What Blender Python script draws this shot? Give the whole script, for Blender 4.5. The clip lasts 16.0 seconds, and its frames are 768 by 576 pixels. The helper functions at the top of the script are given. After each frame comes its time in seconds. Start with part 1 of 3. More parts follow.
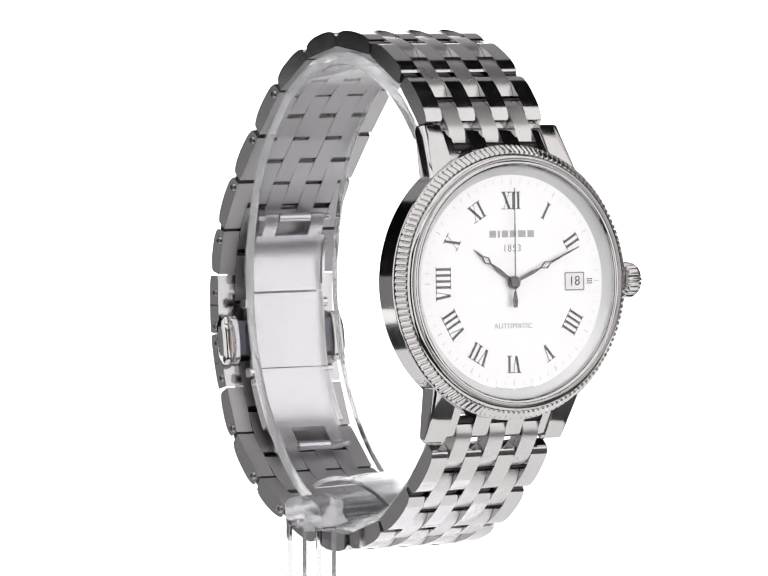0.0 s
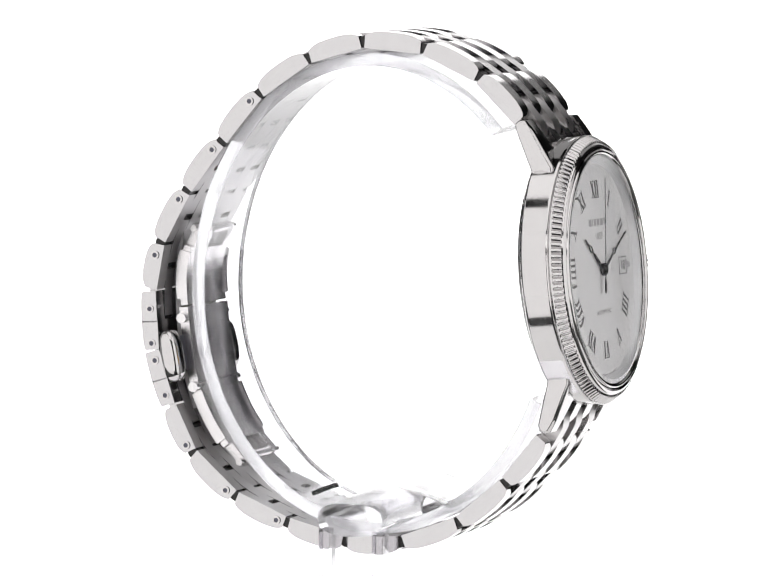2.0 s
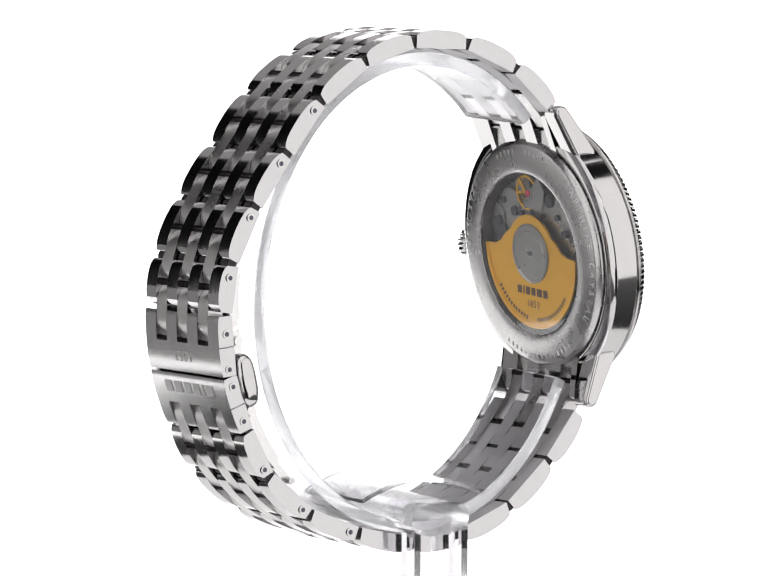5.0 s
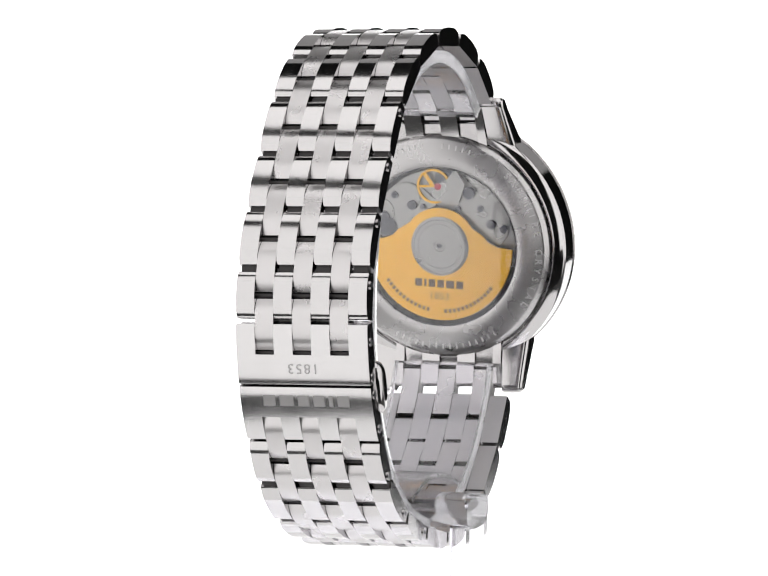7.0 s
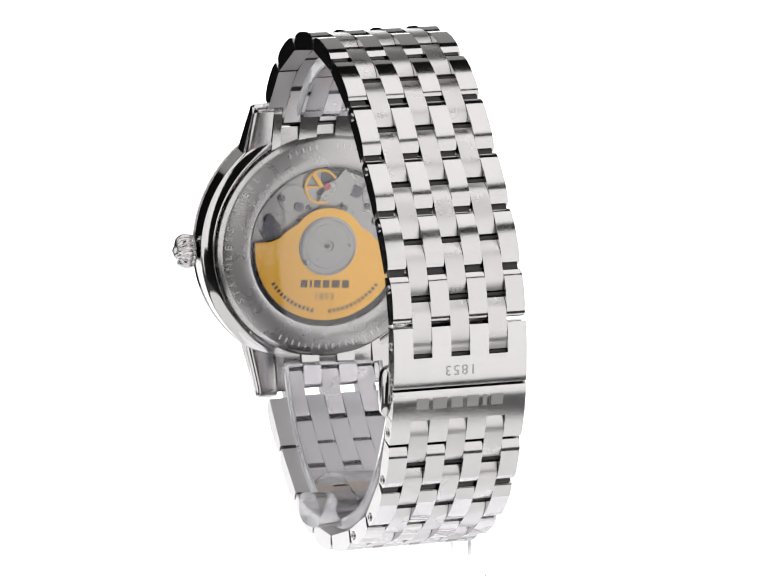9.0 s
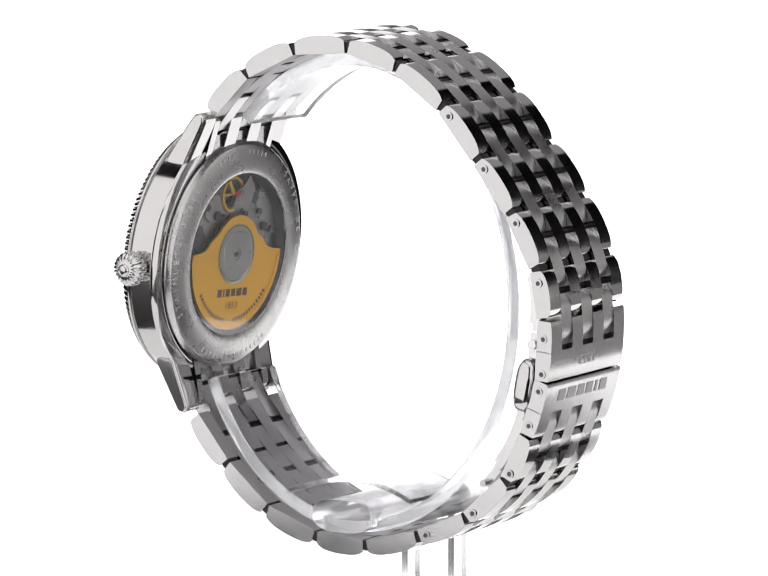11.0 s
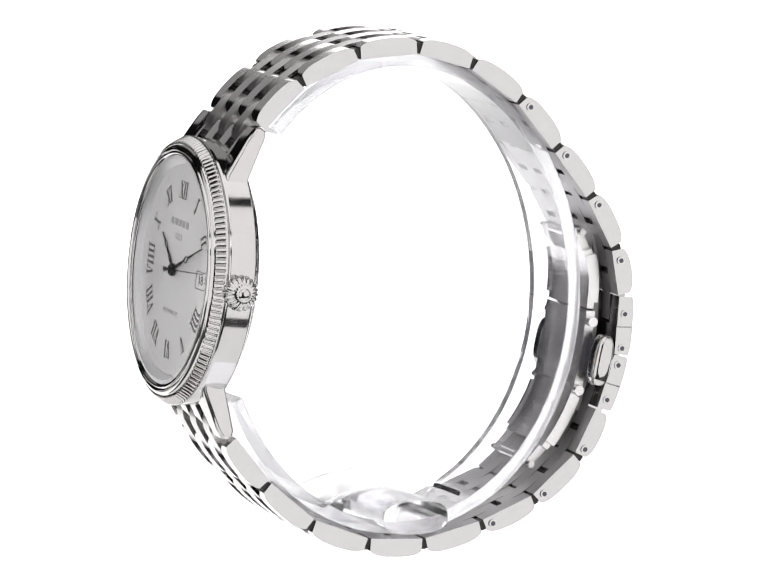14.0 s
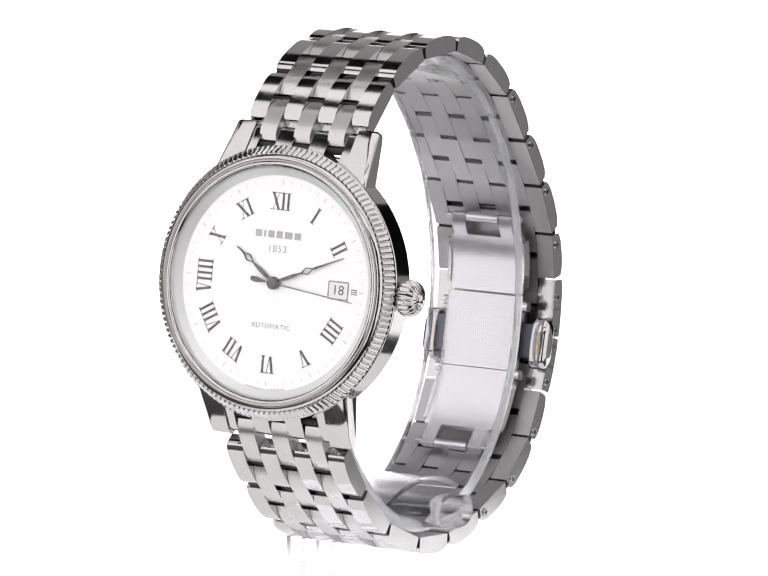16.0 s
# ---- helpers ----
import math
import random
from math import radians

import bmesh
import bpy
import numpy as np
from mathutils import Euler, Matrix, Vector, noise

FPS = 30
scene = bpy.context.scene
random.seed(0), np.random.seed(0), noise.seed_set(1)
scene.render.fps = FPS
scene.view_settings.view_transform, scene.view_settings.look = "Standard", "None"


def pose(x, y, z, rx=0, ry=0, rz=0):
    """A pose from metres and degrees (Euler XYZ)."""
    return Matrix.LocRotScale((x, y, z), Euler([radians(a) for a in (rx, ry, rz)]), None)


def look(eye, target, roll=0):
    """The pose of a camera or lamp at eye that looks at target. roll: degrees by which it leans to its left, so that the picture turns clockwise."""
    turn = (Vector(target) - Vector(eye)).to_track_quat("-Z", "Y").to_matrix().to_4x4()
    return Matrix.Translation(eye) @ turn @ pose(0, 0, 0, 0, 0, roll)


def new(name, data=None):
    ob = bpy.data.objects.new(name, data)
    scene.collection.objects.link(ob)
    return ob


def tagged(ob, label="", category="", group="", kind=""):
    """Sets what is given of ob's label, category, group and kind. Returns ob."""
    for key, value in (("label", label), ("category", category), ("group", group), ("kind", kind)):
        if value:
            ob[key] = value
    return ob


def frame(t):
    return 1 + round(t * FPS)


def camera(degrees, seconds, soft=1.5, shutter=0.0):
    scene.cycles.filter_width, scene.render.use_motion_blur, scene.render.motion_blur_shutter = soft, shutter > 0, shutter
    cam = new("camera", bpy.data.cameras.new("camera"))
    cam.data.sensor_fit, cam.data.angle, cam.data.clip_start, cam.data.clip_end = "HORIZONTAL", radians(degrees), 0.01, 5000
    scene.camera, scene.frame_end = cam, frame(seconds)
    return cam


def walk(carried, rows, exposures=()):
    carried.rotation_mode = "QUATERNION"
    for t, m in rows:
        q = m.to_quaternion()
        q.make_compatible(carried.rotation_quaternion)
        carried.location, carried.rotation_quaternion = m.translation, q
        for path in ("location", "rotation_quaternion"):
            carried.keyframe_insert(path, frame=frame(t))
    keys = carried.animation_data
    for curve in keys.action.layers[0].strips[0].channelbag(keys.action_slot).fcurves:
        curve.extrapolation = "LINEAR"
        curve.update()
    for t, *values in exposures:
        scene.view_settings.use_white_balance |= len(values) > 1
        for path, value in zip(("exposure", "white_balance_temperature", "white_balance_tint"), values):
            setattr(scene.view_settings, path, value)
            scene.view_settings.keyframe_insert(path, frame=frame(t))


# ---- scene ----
# A steel wristwatch on a clear acrylic holder turns on a backlit white sweep; the camera stands still.
MM = 0.001
TURN_START, TURN_RATE = 31.64, 18.647          # degrees, degrees per second
BASE = pose(0.00056, 0, -0.000235, -0.72, 1.75, 0)          # how the watch sits on its holder


# the turntable runs a little unevenly: seconds and degrees ahead or behind
UNEVEN = ((0, 0.3), (2, -0.1), (4, -0.8), (6.5, -1.5), (9, -1.4), (11.5, -0.2), (12, -0.25), (14, -1.4), (15, -0.5), (16, -0.25))


def turned(t):
    slip = float(np.interp(t, [a for a, b in UNEVEN], [b for a, b in UNEVEN]))
    return pose(0, 0, 0, 0, 0, TURN_START + TURN_RATE * t + slip)


# ---- camera ----
cam = camera(7.546, 16.0, soft=1.3)
STAND = look((0, -0.8608, 0.09925), (-0.00034, 0, -0.00215), 0.083)
walk(cam, [(0, STAND), (16, STAND)])

# ---- light ----
world = bpy.data.worlds.new("studio_dark")
scene.world = world
world.use_nodes = True
world.node_tree.nodes["Background"].inputs[0].default_value = (0.9, 0.95, 1, 1)
world.node_tree.nodes["Background"].inputs[1].default_value = 0.01
scene.view_settings.exposure = 0.15


def softbox(name, eye, target, wide, high, glow):
    """A rectangular diffuser panel; glow: the brightness of its face."""
    lamp = bpy.data.lights.new(name, "AREA")
    lamp.shape, lamp.size, lamp.size_y, lamp.energy = "RECTANGLE", wide, high, 4 * wide * high * glow
    lamp.color = (1.0, 0.985, 0.98)
    ob = new(name, lamp)
    ob.matrix_world = look(eye, target)
    return ob


# a light tent: side walls that turn in towards the lens, a narrow roof panel, a front panel over the lens, dim rear corners
for side, s in (("west", -1), ("east", 1)):
    softbox("softbox_side_" + side, (0.56 * s, -0.47, 0.14), (0, -0.47, 0.14), 0.96, 1.44, 0.93)
    softbox("softbox_fore_" + side, (0.56 * s, -1.125, 0.17), (0, -1.125, 0.17), 0.35, 1.18, 0.97)
    softbox("softbox_return_" + side, (0.43 * s, -1.30, 0.05), (0.43 * s, 0, 0.05), 0.26, 0.92, 1.0)
    softbox("softbox_corner_" + side, (0.56 * s, 0.11, 0.30), (0, 0.11, 0.30), 0.18, 0.60, 0.65)
    softbox("softbox_low_corner_" + side, (0.56 * s, 0.21, -0.18), (0, 0.21, -0.18), 0.38, 0.36, 0.2)
softbox("softbox_top", (0, -0.295, 0.66), (0, -0.295, 0), 0.72, 0.95, 1.0)
softbox("softbox_front", (0, -1.02, 0.636), (0, 0, 0), 1.0, 0.21, 1.05)
softbox("softbox_back_top", (0, 0.78, 0.60), (0, 0, 0), 1.4, 0.60, 0.25)

# ---- materials ----


def material(name):
    m = bpy.data.materials.new(name)
    m.use_nodes = True
    nt = m.node_tree
    return m, nt, nt.nodes["Principled BSDF"]


def ramp(nt, source, lo, hi, a, b):
    n = nt.nodes.new("ShaderNodeMapRange")
    n.inputs[1].default_value, n.inputs[2].default_value = lo, hi
    n.inputs[3].default_value, n.inputs[4].default_value = a, b
    nt.links.new(source, n.inputs[0])
    return n.outputs[0]


def noise_of(nt, scale, detail=3.0, stretch=(1, 1, 1)):
    co = nt.nodes.new("ShaderNodeTexCoord")
    mp = nt.nodes.new("ShaderNodeMapping")
    mp.inputs["Scale"].default_value = stretch
    n = nt.nodes.new("ShaderNodeTexNoise")
    n.inputs["Scale"].default_value, n.inputs["Detail"].default_value = scale, detail
    nt.links.new(co.outputs["Object"], mp.inputs[0])
    nt.links.new(mp.outputs[0], n.inputs["Vector"])
    return n.outputs["Fac"]


def bump(nt, bsdf, height, strength, distance):
    b = nt.nodes.new("ShaderNodeBump")
    b.inputs["Strength"].default_value, b.inputs["Distance"].default_value = strength, distance
    nt.links.new(height, b.inputs["Height"])
    nt.links.new(b.outputs[0], bsdf.inputs["Normal"])


def metal(name, color, rough, rough_var=0.04, grain=None, wave=0.0):
    """Metal with smudges in its gloss; grain: the stretch of its brush marks; wave: gentle unevenness of the polish."""
    m, nt, b = material(name)
    b.inputs["Metallic"].default_value = 1.0
    mix = nt.nodes.new("ShaderNodeMix")
    mix.data_type = "RGBA"
    mix.inputs[6].default_value = (*[c * 0.93 for c in color], 1)
    mix.inputs[7].default_value = (*color, 1)
    nt.links.new(noise_of(nt, 420), mix.inputs[0])
    nt.links.new(mix.outputs[2], b.inputs["Base Color"])
    nt.links.new(ramp(nt, noise_of(nt, 260, 4), 0.0, 1.0, rough - rough_var * 0.4, rough + rough_var * 1.4), b.inputs["Roughness"])
    if grain:
        bump(nt, b, noise_of(nt, 9000, 2, grain), 0.09, 0.00002)
    elif wave:
        bump(nt, b, noise_of(nt, 180, 2), wave, 0.0002)
    return m


STEEL = metal("polished_steel", (0.57, 0.557, 0.557), 0.06, 0.05, wave=0.02)
BRUSHED = metal("brushed_steel", (0.60, 0.585, 0.585), 0.24, 0.10, grain=(1, 0.04, 0.04))
BRUSHED_FINE = metal("satin_steel", (0.60, 0.585, 0.585), 0.16, 0.10, grain=(0.04, 1, 1))
LINK_STEEL = metal("link_steel", (0.59, 0.578, 0.578), 0.07, 0.05, grain=(1, 0.04, 0.04))
SIDE_STEEL = metal("side_steel", (0.57, 0.56, 0.565), 0.08, 0.05, grain=(1, 0.06, 1))
PLATE_STEEL = metal("brushed_clasp_steel", (0.62, 0.61, 0.61), 0.13, 0.07, grain=(0.04, 1, 1))
INNER_STEEL = metal("inner_link_steel", (0.50, 0.49, 0.495), 0.40, 0.10, grain=(1, 0.05, 0.05))
BLADE_STEEL = metal("clasp_blade_steel", (0.76, 0.745, 0.75), 0.24, 0.03, grain=(1, 0.05, 0.05))
BACK_STEEL = metal("satin_back_steel", (0.50, 0.49, 0.49), 0.22, 0.10, wave=0.02)
ETCH = metal("etched_steel", (0.70, 0.69, 0.69), 0.38, 0.05)
ETCH_DARK = metal("etched_shadow_steel", (0.46, 0.45, 0.45), 0.36, 0.05)
PLATE = metal("movement_plate_nickel", (0.33, 0.325, 0.32), 0.24, 0.10, grain=(1, 0.03, 1))
GOLD = metal("gilt_brass", (0.82, 0.46, 0.055), 0.36, 0.08, grain=(0.05, 1, 1))
HAND = metal("dark_hand_steel", (0.13, 0.125, 0.13), 0.25, 0.05)
# near-black, set to darken the gaps between the links
JOINT = metal("near_black_gap_steel", (0.05, 0.048, 0.048), 0.35, 0.1)
SCREW = metal("dark_screw", (0.10, 0.10, 0.12), 0.3, 0.05)


def plain(name, color, rough, var=0.06, scale=300.0, metallic=0.0):
    m, nt, b = material(name)
    b.inputs["Metallic"].default_value = metallic
    mix = nt.nodes.new("ShaderNodeMix")
    mix.data_type = "RGBA"
    mix.inputs[6].default_value = (*[c * (1 - var) for c in color], 1)
    mix.inputs[7].default_value = (*[min(1, c * (1 + var)) for c in color], 1)
    nt.links.new(noise_of(nt, scale, 5), mix.inputs[0])
    nt.links.new(mix.outputs[2], b.inputs["Base Color"])
    nt.links.new(ramp(nt, noise_of(nt, scale * 2), 0.0, 1.0, rough - 0.02, rough + 0.1), b.inputs["Roughness"])
    return m


DIAL = plain("silver_white_dial", (0.90, 0.895, 0.90), 0.40, 0.04, 500, 0.50)
REHAUT = plain("pale_silver_ring", (0.72, 0.72, 0.73), 0.3, 0.04, 400, 0.45)
INK = plain("dark_grey_ink", (0.10, 0.095, 0.10), 0.4, 0.1, 600)
INK_MID = plain("mid_grey_ink", (0.42, 0.41, 0.42), 0.5, 0.1, 600)
INK_FAINT = plain("faint_grey_ink", (0.55, 0.54, 0.55), 0.5, 0.1, 600)
INK_PALE = plain("grey_ink", (0.33, 0.32, 0.33), 0.5, 0.1, 600)
INK_BROWN = plain("brown_ink", (0.10, 0.055, 0.02), 0.5, 0.1, 600)
DATE = plain("white_date_disc", (0.84, 0.84, 0.84), 0.5, 0.03)
RUBY = plain("red_jewel", (0.45, 0.03, 0.06), 0.12)
DARKPLASTIC = plain("black_plastic", (0.02, 0.02, 0.02), 0.5, 0.2, 60)
DARKWALL = plain("black_studio_wall", (0.035, 0.035, 0.036), 0.85, 0.2, 3)


def clear(name, ior, rough, tint):
    m, nt, b = material(name)
    b.inputs["Base Color"].default_value = (*tint, 1)
    b.inputs["Transmission Weight"].default_value = 1.0
    b.inputs["IOR"].default_value = ior
    nt.links.new(ramp(nt, noise_of(nt, 90, 3), 0.0, 1.0, rough, rough + 0.06), b.inputs["Roughness"])
    return m


CRYSTAL = clear("sapphire_crystal", 1.3, 0.0, (1, 1, 1))
SAPPHIRE = clear("sapphire_window", 1.6, 0.0, (1, 1, 1))
FROST, nt, b = material("frosted_acrylic_edge")
nt.nodes.remove(b)
veil, glow, both = nt.nodes.new("ShaderNodeBsdfDiffuse"), nt.nodes.new("ShaderNodeBsdfTranslucent"), nt.nodes.new("ShaderNodeMixShader")
veil.inputs[0].default_value = glow.inputs[0].default_value = (0.95, 0.95, 0.97, 1)
nt.links.new(ramp(nt, noise_of(nt, 300), 0, 1, 0.35, 0.65), both.inputs[0])
nt.links.new(veil.outputs[0], both.inputs[1])
nt.links.new(glow.outputs[0], both.inputs[2])
glass, sheer = nt.nodes.new("ShaderNodeBsdfRefraction"), nt.nodes.new("ShaderNodeMixShader")
glass.inputs["IOR"].default_value, glass.inputs["Roughness"].default_value, sheer.inputs[0].default_value = 1.05, 0.1, 0.76
nt.links.new(both.outputs[0], sheer.inputs[1])
nt.links.new(glass.outputs[0], sheer.inputs[2])
nt.links.new(sheer.outputs[0], nt.nodes["Material Output"].inputs[0])
ACRYLIC = clear("clear_acrylic", 1.36, 0.01, (0.94, 0.935, 0.96))
ACRYLIC_POST = clear("thick_clear_acrylic", 1.34, 0.02, (0.80, 0.79, 0.82))
ACRYLIC_DULL = clear("dulled_acrylic", 1.3, 0.12, (0.94, 0.935, 0.95))



def backlit(name, glow):
    m, nt, b = material(name)
    b.inputs["Base Color"].default_value = (0.85, 0.85, 0.85, 1)
    b.inputs["Roughness"].default_value = 0.6
    b.inputs["Emission Color"].default_value = (1, 1, 1, 1)
    nt.links.new(ramp(nt, noise_of(nt, 2.0), 0, 1, glow * 0.96, glow * 1.04), b.inputs["Emission Strength"])
    return m


SWEEP = backlit("backlit_white_acrylic", 1.06)
LIT_TABLE = backlit("backlit_turntable_acrylic", 0.38)

# ---- mesh helpers (millimetres) ----


def part(name, bm, mat, parent=None, label="", m=None, smooth=40):
    """Links a bmesh in millimetres as one mesh object under a thing or a part."""
    if m is not None:
        bm.transform(m)
    bm.transform(Matrix.Diagonal((MM, MM, MM, 1)))
    bmesh.ops.recalc_face_normals(bm, faces=bm.faces)
    if smooth:
        for f in bm.faces:
            f.smooth = True
        for e in bm.edges:
            if len(e.link_faces) == 2 and e.calc_face_angle(0) > radians(smooth):
                e.smooth = False
    me = bpy.data.meshes.new(name)
    normals = []
    if smooth:
        bend_limit = math.cos(radians(smooth + 8))
        for f in bm.faces:
            f.normal_update()
        sizes = {f: f.calc_area() for f in bm.faces}
        for f in bm.faces:
            for v in f.verts:
                total = Vector((0, 0, 0))
                for g in v.link_faces:
                    if g.normal.dot(f.normal) > bend_limit:
                        total += g.normal * sizes[g]
                normals.append(total.normalized() if total.length > 0 else f.normal.copy())
    bm.to_mesh(me)
    bm.free()
    if smooth:
        me.normals_split_custom_set(normals)
    me.materials.append(mat)
    ob = new(name, me)
    if parent:
        ob.parent = parent
    if label:
        tagged(ob, label)
    return ob


def link_faces(ob, n):
    """Gives a link its polished flanks and its dull inner face; n: the way out of the bracelet in (y, z)."""
    ob.data.materials.append(SIDE_STEEL)
    ob.data.materials.append(INNER_STEEL)
    for f in ob.data.polygons:
        if abs(f.normal.x) > 0.9:
            f.material_index = 1
        elif f.normal.y * n.x + f.normal.z * n.y < -0.6:
            f.material_index = 2
    return ob


def outer_bevel(bm, at, n, width, segments=2, angle=35):
    """Rounds the outer edges of a link and leaves those of its inner face sharp."""
    edges = []
    for e in bm.edges:
        mid = (e.verts[0].co + e.verts[1].co) / 2
        if len(e.link_faces) == 2 and e.calc_face_angle(0) > radians(angle) and (mid.y - at.x) * n.x + (mid.z - at.y) * n.y > -0.8:
            edges.append(e)
    bmesh.ops.bevel(bm, geom=edges, offset=width, segments=segments, profile=0.5, affect="EDGES", clamp_overlap=True)
    return bm


def polished_sides(ob, mat):
    """Gives the flat side faces of a link their crosswise polish."""
    ob.data.materials.append(mat)
    for f in ob.data.polygons:
        if abs(f.normal.x) > 0.9:
            f.material_index = 1
    return ob


def bevelled(bm, width, segments=2, angle=30):
    edges = [e for e in bm.edges if len(e.link_faces) == 2 and e.calc_face_angle(0) > radians(angle)]
    bmesh.ops.bevel(bm, geom=edges, offset=width, segments=segments, profile=0.5, affect="EDGES", clamp_overlap=True)
    return bm


def prism(points, x0, x1, bm=None):
    """A polygon in (y, z) drawn out along x from x0 to x1."""
    bm = bm or bmesh.new()
    a = [bm.verts.new((x0, y, z)) for y, z in points]
    b = [bm.verts.new((x1, y, z)) for y, z in points]
    n = len(points)
    bm.faces.new(a)
    bm.faces.new(b[::-1])
    for i in range(n):
        bm.faces.new((a[i], b[i], b[(i + 1) % n], a[(i + 1) % n]))
    return bm


def slab(points, z0, z1, bm=None):
    """A polygon in (x, y) drawn out along z."""
    bm = bm or bmesh.new()
    a = [bm.verts.new((x, y, z0)) for x, y in points]
    b = [bm.verts.new((x, y, z1)) for x, y in points]
    n = len(points)
    bm.faces.new(a[::-1])
    bm.faces.new(b)
    for i in range(n):
        bm.faces.new((a[i], a[(i + 1) % n], b[(i + 1) % n], b[i]))
    return bm


def box(x0, x1, y0, y1, z0, z1, bm=None):
    return slab([(x0, y0), (x1, y0), (x1, y1), (x0, y1)], z0, z1, bm)


def stroke(a, b, wide, z0, z1, bm):
    """A straight bar in the (x, y) plane."""
    a, b = Vector(a), Vector(b)
    d = (b - a).normalized()
    n = Vector((-d.y, d.x)) * wide / 2
    return slab([a + n, a - n, b - n, b + n][::-1], z0, z1, bm)


def lathe(profile, steps=128, bm=None, wobble=None):
    """Turns a closed (r, z) profile round z. wobble(i, k): a change of radius at profile point k, step i."""
    bm = bm or bmesh.new()
    rings = []
    for i in range(steps):
        a = 2 * math.pi * i / steps
        ring = []
        for k, (r, z) in enumerate(profile):
            r2 = r + (wobble(i, k) if wobble else 0)
            ring.append(bm.verts.new((r2 * math.sin(a), r2 * math.cos(a), z)))
        rings.append(ring)
    n = len(profile)
    for i in range(steps):
        p, q = rings[i], rings[(i + 1) % steps]
        for k in range(n):
            bm.faces.new((p[k], p[(k + 1) % n], q[(k + 1) % n], q[k]))
    return bm


def disc(r, z0, z1, steps=64, x=0.0, y=0.0, bm=None):
    return slab([(x + r * math.cos(2 * math.pi * i / steps), y + r * math.sin(2 * math.pi * i / steps)) for i in range(steps)], z0, z1, bm)


def pin_x(y, z, r, x0, x1, steps=20):
    return prism([(y + r * math.cos(2 * math.pi * i / steps), z + r * math.sin(2 * math.pi * i / steps)) for i in range(steps)], x0, x1)


def lettering(name, body, size, m, mat, parent, extrude=0.02, spacing=1.0):
    """Words in the built-in font, as a mesh; m in millimetres."""
    cu = bpy.data.curves.new(name, "FONT")
    cu.body, cu.size, cu.align_x, cu.align_y, cu.extrude, cu.space_character = body, size, "CENTER", "CENTER", extrude, spacing
    cu.resolution_u = 3
    ob = new(name, cu)
    me = bpy.data.meshes.new_from_object(ob.evaluated_get(bpy.context.evaluated_depsgraph_get()))
    bpy.data.objects.remove(ob)
    bm = bmesh.new()
    bm.from_mesh(me)
    return part(name, bm, mat, parent, m=m, smooth=0)


# ---- the place ----
bm = box(-300, 300, 800, 812, -115, 330)
tagged(part("backdrop", bm, SWEEP, smooth=0), "plain backlit white acrylic sheet behind the watch", "backdrop", kind="structure")
bm = box(-380, 380, 110, 800, -120, -115)
tagged(part("ground", bm, backlit("backlit_table_acrylic", 0.95), smooth=0), "plain backlit white acrylic sheet lying on the table", "sweep", kind="structure")
bm = bevelled(disc(100, -92, -80, 96), 1.5, 2, 60)
table = tagged(part("turntable", bm, LIT_TABLE), "round backlit white acrylic turntable under the holder", "turntable")
bm = bevelled(disc(70, -120, -92, 64), 1.5, 2, 60)
tagged(part("drive_unit", bm, DARKPLASTIC), "round black plastic drive base under the turntable", "drive unit")
bm = bevelled(box(-400, 400, -160, 830, -150, -120), 3, 2)
desk = tagged(part("tabletop", bm, DARKPLASTIC), "black table under the turntable", "table")
for x in (-370, 370):
    for y in (-130, 800):
        part("leg", box(x - 15, x + 15, y - 15, y + 15, -900, -150), DARKPLASTIC, desk)

for name, (x0, x1, y0, y1, z0, z1) in dict(
        wall_north=(-2, 2, 1.5, 1.55, -0.9, 1.8), wall_south=(-2, 2, -3.05, -3, -0.9, 1.8), wall_west=(-2.05, -2, -3.05, 1.55, -0.9, 1.8),
        wall_east=(2, 2.05, -3.05, 1.55, -0.9, 1.8), floor=(-2.05, 2.05, -3.05, 1.55, -0.95, -0.9), ceiling=(-2.05, 2.05, -3.05, 1.55, 1.8, 1.85)).items():
    tagged(part(name, box(*[v * 1000 for v in (x0, x1, y0, y1, z0, z1)]), DARKWALL, smooth=0), "plain matt black studio surface", name.split("_")[0], kind="structure")

# ---- the watch ----
watch = tagged(new("wristwatch"), "polished steel wristwatch with white roman dial and link bracelet", "wristwatch")
tilt = radians(5.1)
CASE = Matrix(((1, 0, 0, 0.1), (0, math.sin(tilt), -math.cos(tilt), -33.4), (0, math.cos(tilt), math.sin(tilt), 1.8), (0, 0, 0, 1))) @ pose(0, 0, 0, 0, 0, -0.7)   # x: 3 o'clock, y: 12 o'clock, z: out of the dial; mm
FACE = CASE @ Matrix.Translation((0, 0, -0.4))     # the dial lies a little below the bezel seat
FACE_M = Matrix.Translation(FACE.translation * MM) @ FACE.to_3x3().to_4x4()
BACK = CASE @ pose(0, 0, 0, 0, 180, 0)      # seen from behind: x runs the other way



def inset(points, d):
    """A convex outline in the plane drawn in by d on all its sides."""
    out = []
    for i in range(len(points)):
        a, b, c = [Vector(points[k % len(points)]) for k in (i - 1, i, i + 1)]
        u, w = (b - a).normalized(), (c - b).normalized()
        m = Vector((-u.y - w.y, u.x + w.x)).normalized()
        out.append(b - m * d / max(0.5, m.dot(Vector((-u.y, u.x)))))
    return out


